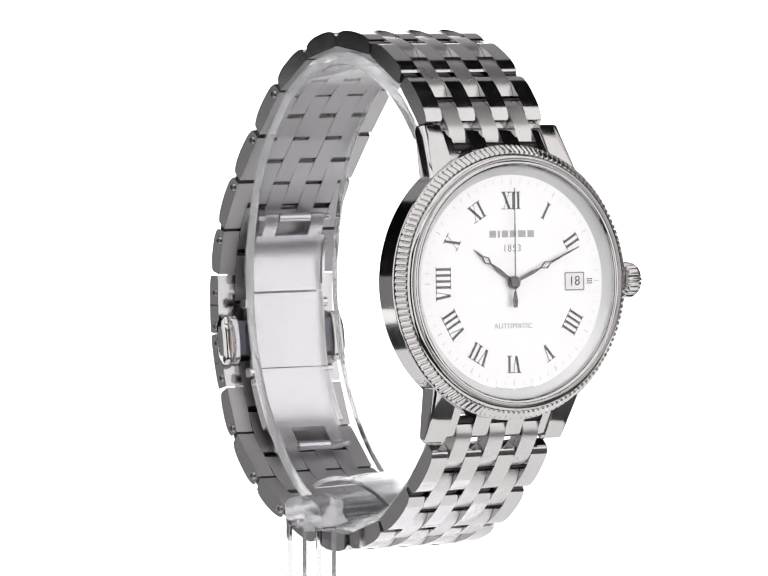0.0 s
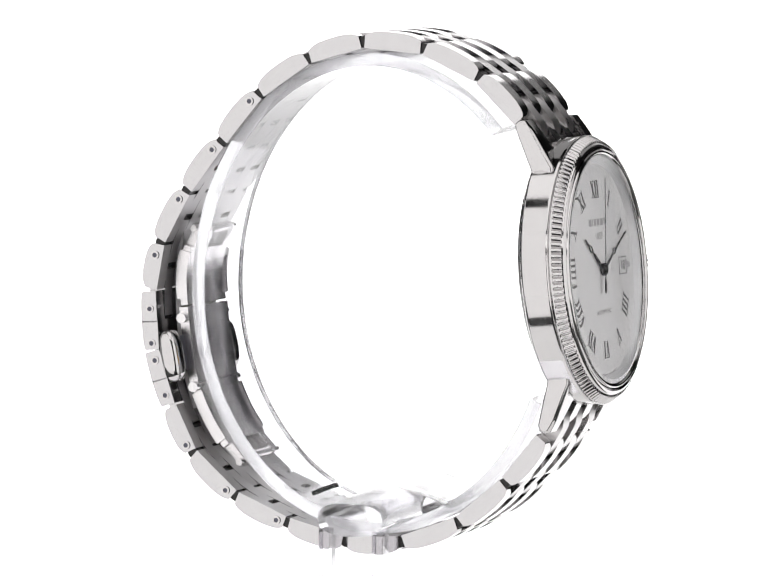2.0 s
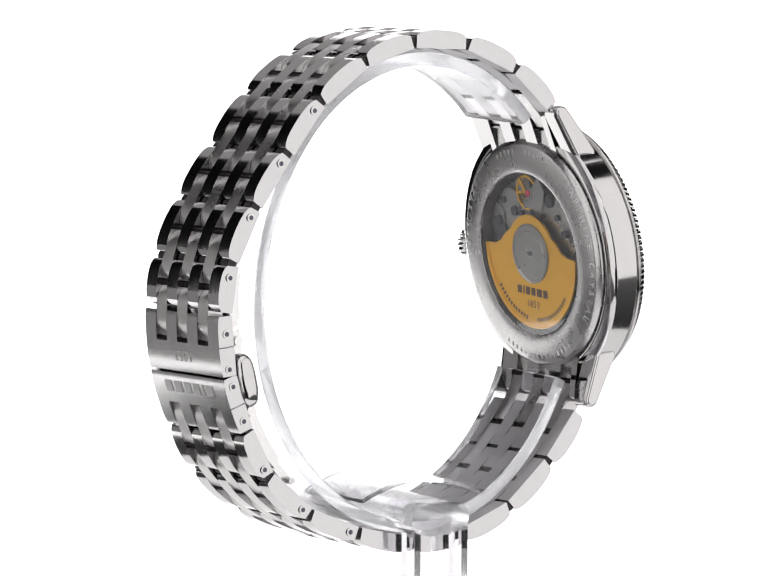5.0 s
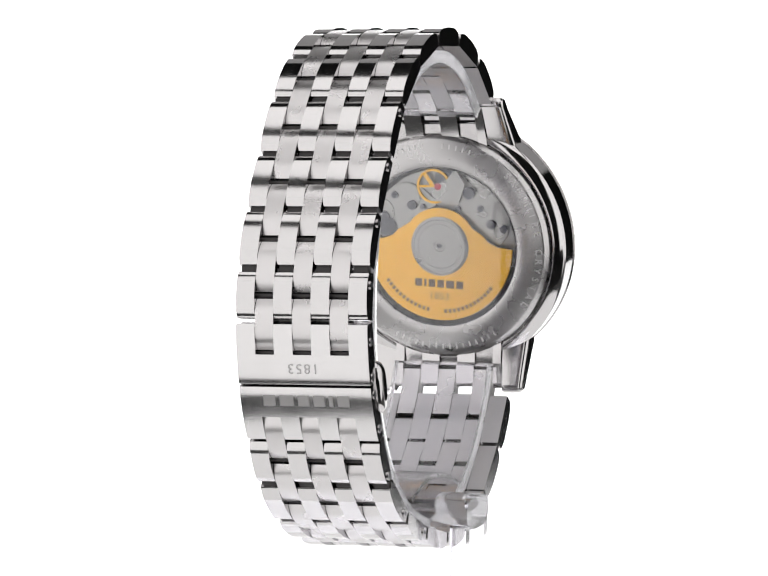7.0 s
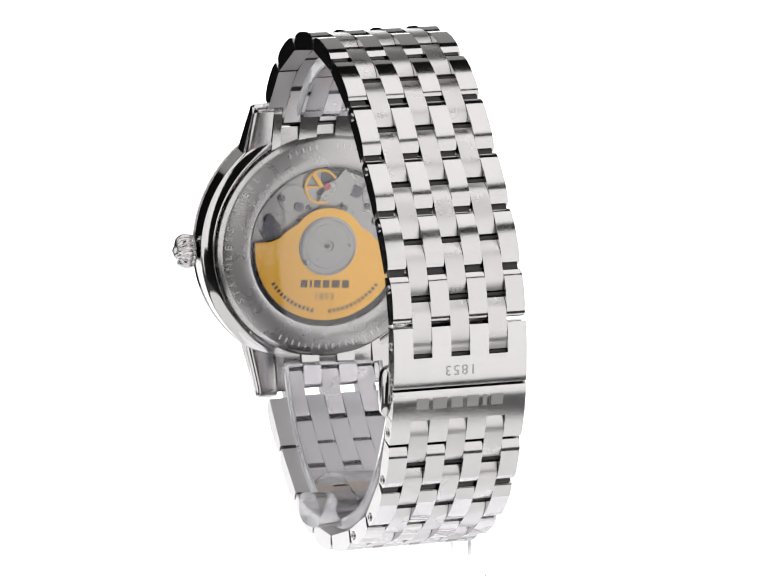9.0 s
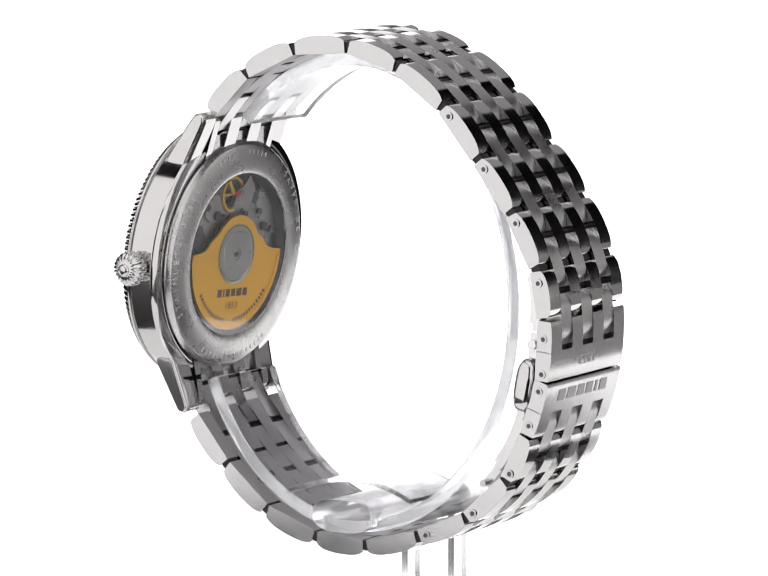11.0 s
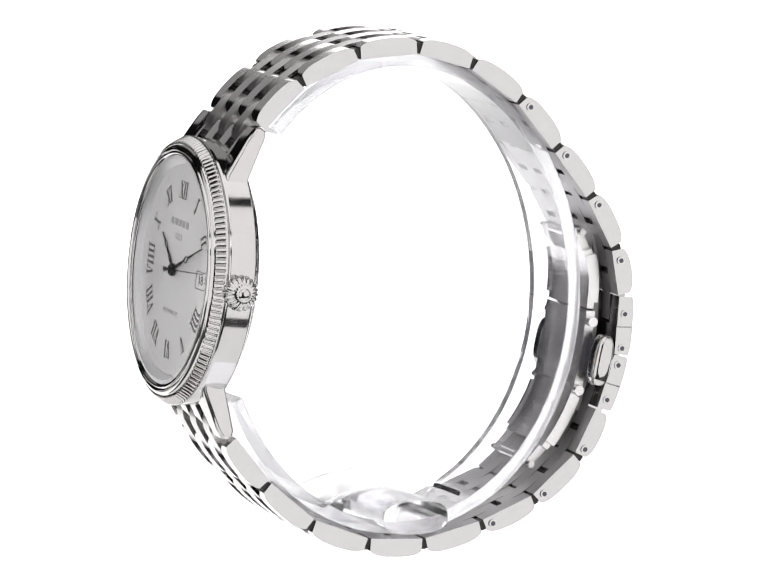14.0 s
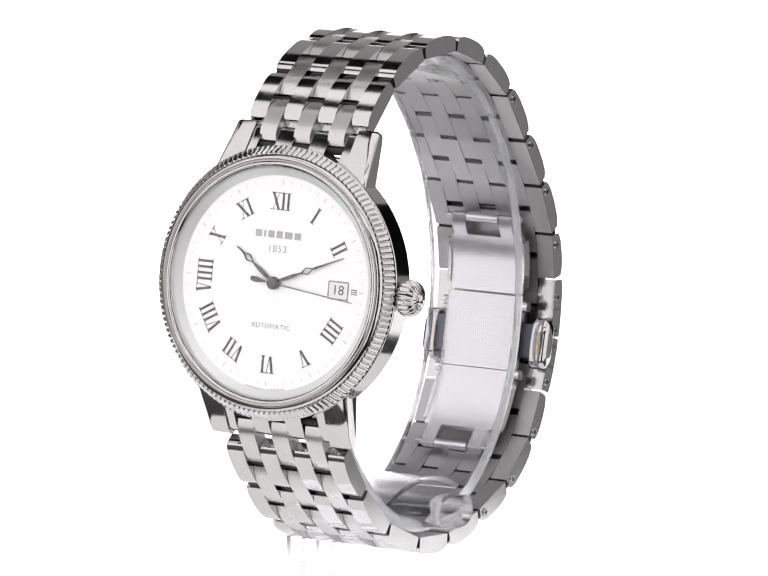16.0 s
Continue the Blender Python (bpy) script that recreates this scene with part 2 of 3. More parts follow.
# case body
case = part("case", bevelled(lathe([(17.0, -5.0), (17.8, -5.0), (17.85, -5.75), (18.3, -5.75), (19.4, -5.3), (19.7, -4.95), (19.7, -4.8), (19.7, -1.35), (19.7, -1.2), (19.45, -0.9), (17.0, -0.9)], 160), 0.01, 1, 80), STEEL, watch, "polished steel case band", CASE)
for sx in (-1, 1):
    for sy in (-1, 1):
        p = [(-4.9, 8.0), (-5.2, 15.3), (-7.4, 21.5), (-7.3, 22.5), (-6.6, 23.0), (-5.6, 22.8), (-4.5, 21.2), (-1.6, 15.8), (-1.4, 8.0)]
        bm = bmesh.new()
        layers = []
        for x, d in ((0.0, 0.0), (2.7, 0.0), (3.5, 0.05), (3.85, 0.18), (4.02, 0.32), (4.1, 0.48)):
            layers.append([bm.verts.new((sx * (8.6 + x - (0.8 * x / 4.1 if y > 20 else 0.0)), y * sy, z)) for z, y in inset(p, d)])
        for a, c in zip(layers, layers[1:]):
            for k in range(len(p)):
                bm.faces.new((a[k], a[(k + 1) % len(p)], c[(k + 1) % len(p)], c[k]))
        bm.faces.new(layers[0])
        bm.faces.new(layers[-1])
        part("lug", bm, STEEL, watch, "polished steel lug with a rounded shoulder" if sx == sy == 1 else "", CASE, smooth=35)

# bezel: an outer rim, a knurled slope, a groove and an inner ring
TEETH = 138
RIB = (0.0, -0.03, -0.18, -0.36, -0.18, -0.03)
prof = [(16.6, -0.9), (19.65, -0.9), (19.85, -0.75), (19.85, -0.6), (19.72, -0.52), (19.72, -0.42), (19.0, 0.72), (18.88, 0.8), (18.78, 0.5), (18.6, 0.48), (18.5, 0.92),
        (18.25, 1.15), (17.95, 1.25), (17.8, 0.95), (17.62, 0.92), (17.5, 1.3), (17.25, 1.45), (16.95, 1.35), (16.8, 0.9), (16.6, 0.2)]
bezel = part("bezel", lathe(prof, TEETH * 6, wobble=lambda i, k: RIB[i % 6] if k in (5, 6, 7) else 0.0), STEEL, watch, "knurled coin-edge steel bezel", CASE, smooth=50)
dome = [(16.85, 0.4), (16.85, 1.15)] + [(16.7 * math.cos(radians(a)), 1.2 + 0.75 * math.sin(radians(a))) for a in range(5, 90, 7)] + [(0.01, 1.95), (0.01, 1.2), (14.0, 0.9), (16.6, 0.4)]
crystal = part("crystal", lathe(dome, 128), CRYSTAL, watch, "domed clear watch crystal", CASE)
crystal.visible_shadow = False

# dial
dial = part("dial", lathe([(0.01, 0), (15.75, 0), (15.75, -0.6), (0.01, -0.6)], 96), DIAL, watch, "silver-white dial with roman numerals", FACE)
part("rehaut", lathe([(15.5, 0.02), (16.8, 1.0), (16.8, -0.3), (15.5, -0.3)], 128), REHAUT, dial, "sloped silver dial surround", FACE)


def numeral(word, h=2.4, z0=0.0, z1=0.05, bold=1.0):
    bm = bmesh.new()
    adv = dict(I=0.98, V=1.75, X=1.75)
    x = -sum(adv[c] for c in word) / 2 * h / 2.75
    k = h / 2.75
    for c in word:
        w = adv[c] * k
        mid = x + w / 2
        if c == "I":
            stroke((mid, 0), (mid, h), 0.40 * k * bold, z0, z1, bm)
            feet = (mid,)
        elif c == "V":
            stroke((x + 0.35 * k, h), (mid, 0), 0.42 * k * bold, z0, z1, bm)
            stroke((x + w - 0.35 * k, h), (mid + 0.1 * k, 0), 0.11 * k, z0, z1 - 0.004, bm)
            feet = (x + 0.35 * k, x + w - 0.35 * k)
        else:
            stroke((x + 0.3 * k, h), (x + w - 0.3 * k, 0), 0.42 * k * bold, z0, z1, bm)
            stroke((x + w - 0.3 * k, h), (x + 0.3 * k, 0), 0.07 * k, z0, z1 - 0.004, bm)
            feet = (x + 0.3 * k, x + w - 0.3 * k)
        for f in feet:
            stroke((f - 0.42 * k, h), (f + 0.42 * k, h), 0.13 * k, z0, z1 - 0.008, bm)
            if c != "V":
                stroke((f - 0.42 * k, 0), (f + 0.42 * k, 0), 0.13 * k, z0, z1 - 0.008, bm)
        x += w
    return bm


for hour, word in enumerate(("XII", "I", "II", "", "IIII", "V", "VI", "VII", "VIII", "VIIII", "X", "XI")):
    if word:
        part("numeral", numeral(word), INK, dial, m=FACE @ pose(0, 0, 0, 0, 0, -30 * hour) @ Matrix.Translation((0, 10.6, 0.005)), smooth=0)
part("numeral", numeral("III", 0.85), INK, dial, m=FACE @ pose(0, 0, 0, 0, 0, -90) @ Matrix.Translation((0, 12.9, 0.005)), smooth=0)
bm = bmesh.new()
for i in range(60):
    a = radians(6 * i)
    r0 = 14.35 if i % 5 else 14.1
    stroke((r0 * math.sin(a), r0 * math.cos(a)), (14.85 * math.sin(a), 14.85 * math.cos(a)), 0.07 if i % 5 else 0.12, 0, 0.03, bm)
part("minute_track", bm, INK_FAINT, dial, "fine grey minute ticks", FACE, smooth=0)
# the maker's word is a plain bar; the year and the lower word are lettered
x = -3.85
for w in (1.1, 0.35, 1.05, 1.05, 1.3, 1.1):
    part("logo_bar", box(x, x + w, 6.5, 7.5, 0.0, 0.03), INK_MID, dial, m=FACE, smooth=0)
    x += w + 0.34
lettering("year_mark", "1853", 1.45, FACE @ Matrix.Translation((0, 4.9, 0.01)), INK_PALE, dial, spacing=1.15)
lettering("dial_word", "AUTOMATIC", 1.05, FACE @ Matrix.Translation((0, -6.3, 0.01)), INK_PALE, dial, spacing=1.1)
bm = bmesh.new()
for i in range(-8, 9):
    if i:
        a = radians(180 + i * 1.45)
        stroke((15.25 * math.sin(a), 15.25 * math.cos(a)), (15.75 * math.sin(a), 15.75 * math.cos(a)), 0.16, 0, 0.03, bm)
part("origin_marks", bm, INK_PALE, dial, "tiny grey printed bars", FACE, smooth=0)
date = part("date_disc", box(9.2, 12.2, -1.15, 1.15, 0.005, 0.02), DATE, dial, "white date disc", FACE)
bm = bmesh.new()
for a, c in (((9.1, -1.25), (12.3, -1.25)), ((9.1, 1.25), (12.3, 1.25)), ((9.1, -1.25), (9.1, 1.25)), ((12.3, -1.25), (12.3, 1.25))):
    stroke(a, c, 0.2, 0.0, 0.06, bm)
part("date_frame", bm, INK_PALE, dial, "grey date window frame", FACE, smooth=0)
lettering("date_number", "18", 2.0, FACE @ Matrix.Translation((10.7, 0, 0.04)), INK, dial)


def hand(length, open_at, width, z):
    """A slim hand with an open lozenge."""
    bm = bmesh.new()
    slab([(-0.33 * width, 0), (0.33 * width, 0), (0.5 * width, open_at * 0.55), (0.12 * width, open_at - 0.9), (-0.12 * width, open_at - 0.9), (-0.5 * width, open_at * 0.55)], z, z + 0.18, bm)
    for s in (-1, 1):
        stroke((0, open_at - 1.0), (s * 0.48, open_at), 0.16, z, z + 0.16, bm)
        stroke((s * 0.48, open_at), (0, open_at + 1.0), 0.16, z, z + 0.16, bm)
    slab([(-0.16, open_at + 0.9), (0.16, open_at + 0.9), (0.07, length), (-0.07, length)], z, z + 0.15, bm)
    disc(0.95, z - 0.02, z + 0.2, 32, bm=bm)
    return bm


hour_hand = part("hour_hand", hand(8.1, 5.6, 0.6, 0.18), HAND, watch, "dark steel hour hand with open lozenge", smooth=0)
minute_hand = part("minute_hand", hand(12.3, 6.0, 0.52, 0.45), HAND, watch, "dark steel minute hand with open lozenge", smooth=0)
bm = slab([(-0.09, 0), (0.09, 0), (0.05, 13.6), (-0.05, 13.6)], 0.72, 0.8)
slab([(-0.12, -1.5), (0.12, -1.5), (0.12, 0), (-0.12, 0)], 0.72, 0.8, bm)
slab([(-0.3, -3.6), (0.3, -3.6), (0.42, -2.6), (0.16, -1.4), (-0.16, -1.4), (-0.42, -2.6)], 0.72, 0.81, bm)
disc(0.75, 0.7, 0.9, 32, bm=bm)
second_hand = part("second_hand", bm, HAND, watch, "thin dark seconds hand with counterweight", smooth=0)

# crown: fluted onion with a small round boss
def flute(i, k):
    return -0.28 * (0.5 - 0.5 * math.cos(2 * math.pi * i / 6)) if k in (3, 4, 5, 6) else 0.0
prof = [(0.01, 0), (1.4, 0), (1.75, 0.4), (2.4, 0.6), (2.65, 1.1), (2.65, 2.1), (2.2, 2.95), (1.35, 3.3), (0.9, 3.3), (0.85, 3.55), (0.5, 3.75), (0.01, 3.78)]
part("crown", lathe(prof, 20 * 6, wobble=flute), STEEL, watch, "fluted onion-shaped steel crown", CASE @ Matrix.Translation((19.7, 0, -2.4)) @ pose(0, 0, 0, 0, 90, 0), smooth=50)

# case back with its window, movement and rotor
case_back = part("case_back", lathe([(12.5, 6.0), (12.5, 7.0), (12.9, 7.12), (14.3, 7.1), (16.6, 6.72), (16.95, 6.55), (17.1, 6.3), (17.3, 6.2), (17.45, 5.9), (17.5, 5.3), (12.3, 5.3), (12.3, 6.0)], 144), BACK_STEEL, watch, "satin steel case back ring with engraving", BACK)
window = part("back_crystal", lathe([(0.01, 6.78), (12.45, 6.78), (12.45, 7.0), (0.01, 7.0)], 96), SAPPHIRE, case_back, "clear case back window", BACK)
window.visible_shadow = False


def ring_words(words, radius, start, step, size):
    for i, c in enumerate(words):
        if c != " ":
            a = start - i * step
            r = Vector((-radius * math.sin(radians(a)), radius * math.cos(radians(a)), 7.1 - (radius - 14.3) * 0.165))
            lettering("engraved_letter", c, size, BACK @ Matrix.Translation(r) @ pose(0, 0, 0, 0, 0, a) @ pose(0, 0, 0, -8, 0, 0), ETCH, case_back, extrude=0.012)


ring_words("SAPPHIRE CRYSTAL", 15.9, -47, 5.2, 1.5)
ring_words("STAINLESS STEEL", 15.9, 118, 5.2, 1.5)
for a in list(range(-22, 24, 4)) + list(range(150, 212, 4)):
    if a not in (-2, 2):
        c, e = math.sin(radians(a)), math.cos(radians(a))
        part("engraved_bar", stroke((15.3 * c, 15.3 * e), (16.1 * c, 16.1 * e), 0.22, 6.6, 6.93, bmesh.new()), ETCH, case_back, m=BACK, smooth=0)

INSIDE = BACK @ Matrix.Translation((0, 0, -0.45))
movement = part("movement", disc(13.1, 4.6, 5.4, 96), PLATE, watch, "nickel-plated mechanical movement", INSIDE)
for cx, cy, r, h, mat in ((-5.5, 4.5, 5.2, 5.75, PLATE), (6.5, 3.5, 4.6, 5.8, PLATE), (8.6, 7.2, 2.6, 5.95, PLATE), (-9.6, 5.2, 2.2, 5.95, PLATE), (1.5, 10.4, 2.0, 5.6, SCREW)):
    part("bridge", bevelled(disc(r, 5.4, h, 40, cx, cy), 0.1, 1), mat, movement, m=INSIDE)


def gear(cx, cy, r, teeth, z0, z1):
    p = [((r - (0.25 if (i // 2) % 2 else 0)) * math.cos(math.pi * i / teeth / 2 * 1), (r - (0.25 if (i // 2) % 2 else 0)) * math.sin(math.pi * i / teeth / 2)) for i in range(teeth * 4)]
    return slab([(cx + x, cy + y) for x, y in p], z0, z1)


part("gear", gear(-5.2, 7.6, 2.3, 26, 5.8, 6.0), PLATE, movement, m=INSIDE)
part("gear", gear(-8.7, 3.0, 1.7, 20, 5.8, 6.05), SCREW, movement, m=INSIDE)
part("balance_wheel", lathe([(2.35, 5.9), (2.7, 5.9), (2.7, 6.2), (2.35, 6.2)], 48), GOLD, movement, "gilt balance wheel", INSIDE @ Matrix.Translation((-0.6, 9.2, 0)))
bm = bmesh.new()
stroke((-3.1, 9.2), (1.9, 9.2), 0.35, 5.95, 6.15, bm)
stroke((-0.6, 9.2), (-2.0, 11.4), 0.6, 6.2, 6.4, bm)
part("balance_spoke", bm, GOLD, movement, m=INSIDE)
part("balance_cock", bevelled(slab([(-1.2, 7.0), (3.4, 6.6), (4.6, 9.5), (3.2, 11.8), (1.6, 10.2), (0.2, 9.6)], 6.2, 6.55), 0.1, 1), PLATE, movement, "steel balance cock", INSIDE)
part("jewel", disc(0.55, 6.5, 6.62, 20, 0.2, 9.2), RUBY, movement, "red jewel", INSIDE)
for x, y, r in ((-4.3, 6.3, 0.75), (-9.0, 4.6, 0.85), (5.0, 8.0, 0.95), (8.2, 3.1, 0.7), (-7.0, 7.9, 0.55), (6.7, 5.6, 0.5), (10.2, 2.4, 0.6), (3.0, 5.6, 0.5), (-2.6, 6.0, 0.4)):
    sc = part("screw", disc(r, 5.75, 6.3, 20, x, y), SCREW, movement, "dark movement screw", INSIDE)
ROTOR = INSIDE @ pose(0, 0, 0, 0, 0, -5)
# rotor: a gilt half disc, hanging down, with a steel hub
pts = [(11.6 * math.cos(radians(a)), 11.6 * math.sin(radians(a))) for a in range(180, 361, 4)]
pts = [(-11.6, 0.3)] + pts[1:-1] + [(11.6, 0.3), (9.2, 0.5), (7.7, 1.1), (6.8, 2.1)] + [(5.95 * math.cos(radians(a)), 5.95 * math.sin(radians(a))) for a in range(32, 150, 6)] + [(-6.8, 2.1), (-7.7, 1.1), (-9.2, 0.5)]
rotor = part("rotor", bevelled(slab(pts, 6.6, 6.95), 0.06, 1, 60), GOLD, watch, "gilt winding rotor with steel hub", ROTOR)
rim = [(10.9 * math.cos(radians(a)), 10.9 * math.sin(radians(a))) for a in range(184, 357, 4)]
part("rotor_rim", slab(pts[:46] + [(x, y) for x, y in rim[::-1]], 6.95, 7.08), GOLD, rotor, m=ROTOR)
part("hub", bevelled(lathe([(0.01, 6.6), (4.6, 6.6), (4.6, 7.08), (4.2, 7.14), (4.05, 7.05), (3.5, 7.05), (3.4, 7.13), (0.9, 7.13), (0.8, 7.0), (0.01, 7.0)], 64), 0.02, 1, 80), PLATE, rotor, "grey steel rotor hub", ROTOR, smooth=15)
part("hub_screw", disc(0.42, 7.0, 7.12, 6), SCREW, rotor, "small dark hub screw", ROTOR)
x = -3.9
for w in (1.1, 0.35, 1.05, 1.05, 1.3, 1.1):
    part("logo_bar", box(x, x + w, -6.5, -5.3, 6.95, 6.98), INK_BROWN, rotor, m=ROTOR, smooth=0)
    x += w + 0.36
lettering("rotor_year", "1853", 1.5, ROTOR @ Matrix.Translation((0, -7.9, 6.965)), INK_BROWN, rotor, spacing=1.15)
bm = bmesh.new()
for a in range(216, 326, 4):
    if not 262 < a < 276:
        c, s = math.cos(radians(a)), math.sin(radians(a))
        stroke((9.9 * c, 9.9 * s), (10.5 * c, 10.5 * s), 0.42, 6.95, 6.975, bm)
part("rotor_marks", bm, INK_BROWN, rotor, "small brown printed bars", ROTOR, smooth=0)

# added dark ring: its colour gives the shade on the wall of the well
part("well_shade_ring", lathe([(11.75, 5.4), (12.7, 5.4), (12.7, 6.75), (12.35, 6.75)], 96), SCREW, movement, "dark ring standing in for shade in the window well", BACK)

# ---- the bracelet: joints of its link rows in (y, z), from the upper lug round the back to the lower lug ----
JOINTS = [Vector(p) for p in ((-24.7, 23.8), (-18.1, 30.4), (-9.4, 34.5), (0.2, 35.3), (8.9, 32.8), (16.8, 27.4), (22.9, 20.1), (28.6, 12.7), (32.9, 4.8), (34.3, -2.7),
                               (33.8, -11.6), (31.2, -19.7), (27.7, -26.9), (20.7, -33.2), (12.3, -36.8), (3.0, -39.2), (-6.0, -38.8), (-15.0, -35.5), (-22.4, -29.3), (-28.2, -22.2))]
EDGE = [-10.0 + 20.0 / 7 * i for i in range(8)]
ROWS = len(JOINTS) - 1


def outward(d):
    return Vector((-d.y, d.x))


def row_profile(a, b, top=1.65, end=0.75, low=-1.1, gap=0.42, s0=0.0, s1=1.0):
    """The side face of one row of links between joints a and b."""
    d = (b - a).normalized()
    n = outward(d)
    length = (b - a).length - 2 * gap
    p = []
    for i in range(13):
        s = s0 + (s1 - s0) * (0.5 - 0.5 * math.cos(math.pi * i / 12))
        q = abs(2 * s - 1)
        p.append(a + d * (gap + length * s) + n * (top - (top - end) * (0.45 * q * q + 0.55 * q ** 6)))
    p.append(a + d * (gap + length * s1) + n * low)
    p.append(a + d * (gap + length * s0) + n * low)
    return p


def middle_profile(a, j, b, gap=0.5, high=1.4):
    """The side face of a middle link, bent round the joint j from the middle of one row to that of the next."""
    a2, b2 = a + (j - a).normalized() * gap, b + (j - b).normalized() * gap
    outer, inner = [], []
    for i in range(9):
        s = i / 8
        q = 2 * s - 1
        c = a2 * (1 - s) ** 2 + j * 2 * s * (1 - s) + b2 * s * s
        d = ((j - a2) * (1 - s) + (b2 - j) * s).normalized()
        n = outward(d)
        outer.append(c + n * (0.6 + (high - 0.6) * min(1.0, (1 - abs(q) ** 3) * 1.12)))
        inner.append(c - n * 1.05)
    return outer + inner[::-1]


CLASP = (9, 10)
mids = [(JOINTS[i] + JOINTS[i + 1]) / 2 for i in range(ROWS)]
for i in range(ROWS):
    if i in CLASP:
        continue
    for c in (0, 2, 4, 6):
        bm = prism(row_profile(JOINTS[i], JOINTS[i + 1]), EDGE[c] + 0.025, EDGE[c + 1] - 0.025)
        n = outward((JOINTS[i + 1] - JOINTS[i]).normalized())
        link_faces(part("outer_link", outer_bevel(bm, mids[i], n, 0.26), LINK_STEEL, watch), n)
for j in range(1, ROWS):
    if j == 10:
        continue
    for c in (1, 3, 5):
        bm = prism(middle_profile(mids[j - 1], JOINTS[j], mids[j]), EDGE[c] + 0.025, EDGE[c + 1] - 0.025)
        n = outward((mids[j] - mids[j - 1]).normalized())
        link_faces(part("middle_link", outer_bevel(bm, JOINTS[j], n, 0.18), BRUSHED, watch), n)
# near-black blocks added to fill and darken the gaps between the rows
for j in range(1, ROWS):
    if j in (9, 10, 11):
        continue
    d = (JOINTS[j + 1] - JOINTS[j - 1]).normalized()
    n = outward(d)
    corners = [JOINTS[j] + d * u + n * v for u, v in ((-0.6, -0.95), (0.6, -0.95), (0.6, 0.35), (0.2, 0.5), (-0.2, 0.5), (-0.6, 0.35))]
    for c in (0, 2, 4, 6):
        part("gap_block", prism(corners, EDGE[c] + 0.35, EDGE[c + 1] - 0.35), JOINT, watch)
# pins in the links beside the clasp
for i, f in ((5, 0.2), (6, 0.2), (7, 0.2), (8, 0.28), (9, 0.3), (9, 0.88), (10, 0.18), (10, 0.82), (11, 0.82), (12, 0.82), (13, 0.82)):
    a, b = JOINTS[i], JOINTS[i + 1]
    p = a + (b - a) * f + outward((b - a).normalized()) * 0.1
    for s in (-1, 1):
        bm = pin_x(p.x, p.y, 0.64, s * 9.7, s * 10.16)
        pin = part("link_pin", bevelled(bm, 0.2, 3, 50), BRUSHED_FINE, watch)
        part("pin_slot", pin_x(p.x, p.y, 0.36, s * 9.9, s * 10.175, 14), SCREW, pin)
# rods that run through the joints, near-black to keep the gaps dark
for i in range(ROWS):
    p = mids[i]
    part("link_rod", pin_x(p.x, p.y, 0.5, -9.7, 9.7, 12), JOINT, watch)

# end links between the lugs
for sy, a, first in ((1, JOINTS[0], 0), (-1, JOINTS[-1], ROWS)):
    p = [(-1.5, 14.5), (-1.6, 15.8), (-3.35, 18.7), (-5.35, 21.9), (-6.1, 22.35), (-6.9, 22.2), (-7.3, 21.3), (-5.6, 14.5)]
    for c in range(7):
        q = p if c % 2 == 0 else [(-1.5, 14.5), (-1.6, 15.8), (-3.3, 18.6), (-5.0, 18.9), (-6.0, 18.9), (-5.6, 14.5)]
        bm = slab([(z, y * sy) for z, y in q], max(-8.5, EDGE[c] + (0.0 if c % 2 else 0.03)), min(8.5, EDGE[c + 1] - (0.0 if c % 2 else 0.03)))
        bm.transform(Matrix(((0, 0, 1, 0), (0, 1, 0, 0), (1, 0, 0, 0), (0, 0, 0, 1))))
        part("end_link", bevelled(bm, 0.12, 1, 35), STEEL if c % 2 == 0 else BRUSHED_FINE, watch, m=CASE)
    inner = CASE @ Vector((0, 19.6 * sy, -5.2))
    other = mids[0] if sy > 0 else mids[-1]
    for c in (1, 3, 5):
        pr = middle_profile(Vector((inner.y, inner.z)), a, other) if sy > 0 else middle_profile(other, a, Vector((inner.y, inner.z)))
        part("middle_link", bevelled(prism(pr, EDGE[c] + 0.075, EDGE[c + 1] - 0.075), 0.16, 2, 35), BRUSHED, watch)
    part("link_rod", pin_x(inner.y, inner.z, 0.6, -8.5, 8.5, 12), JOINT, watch)

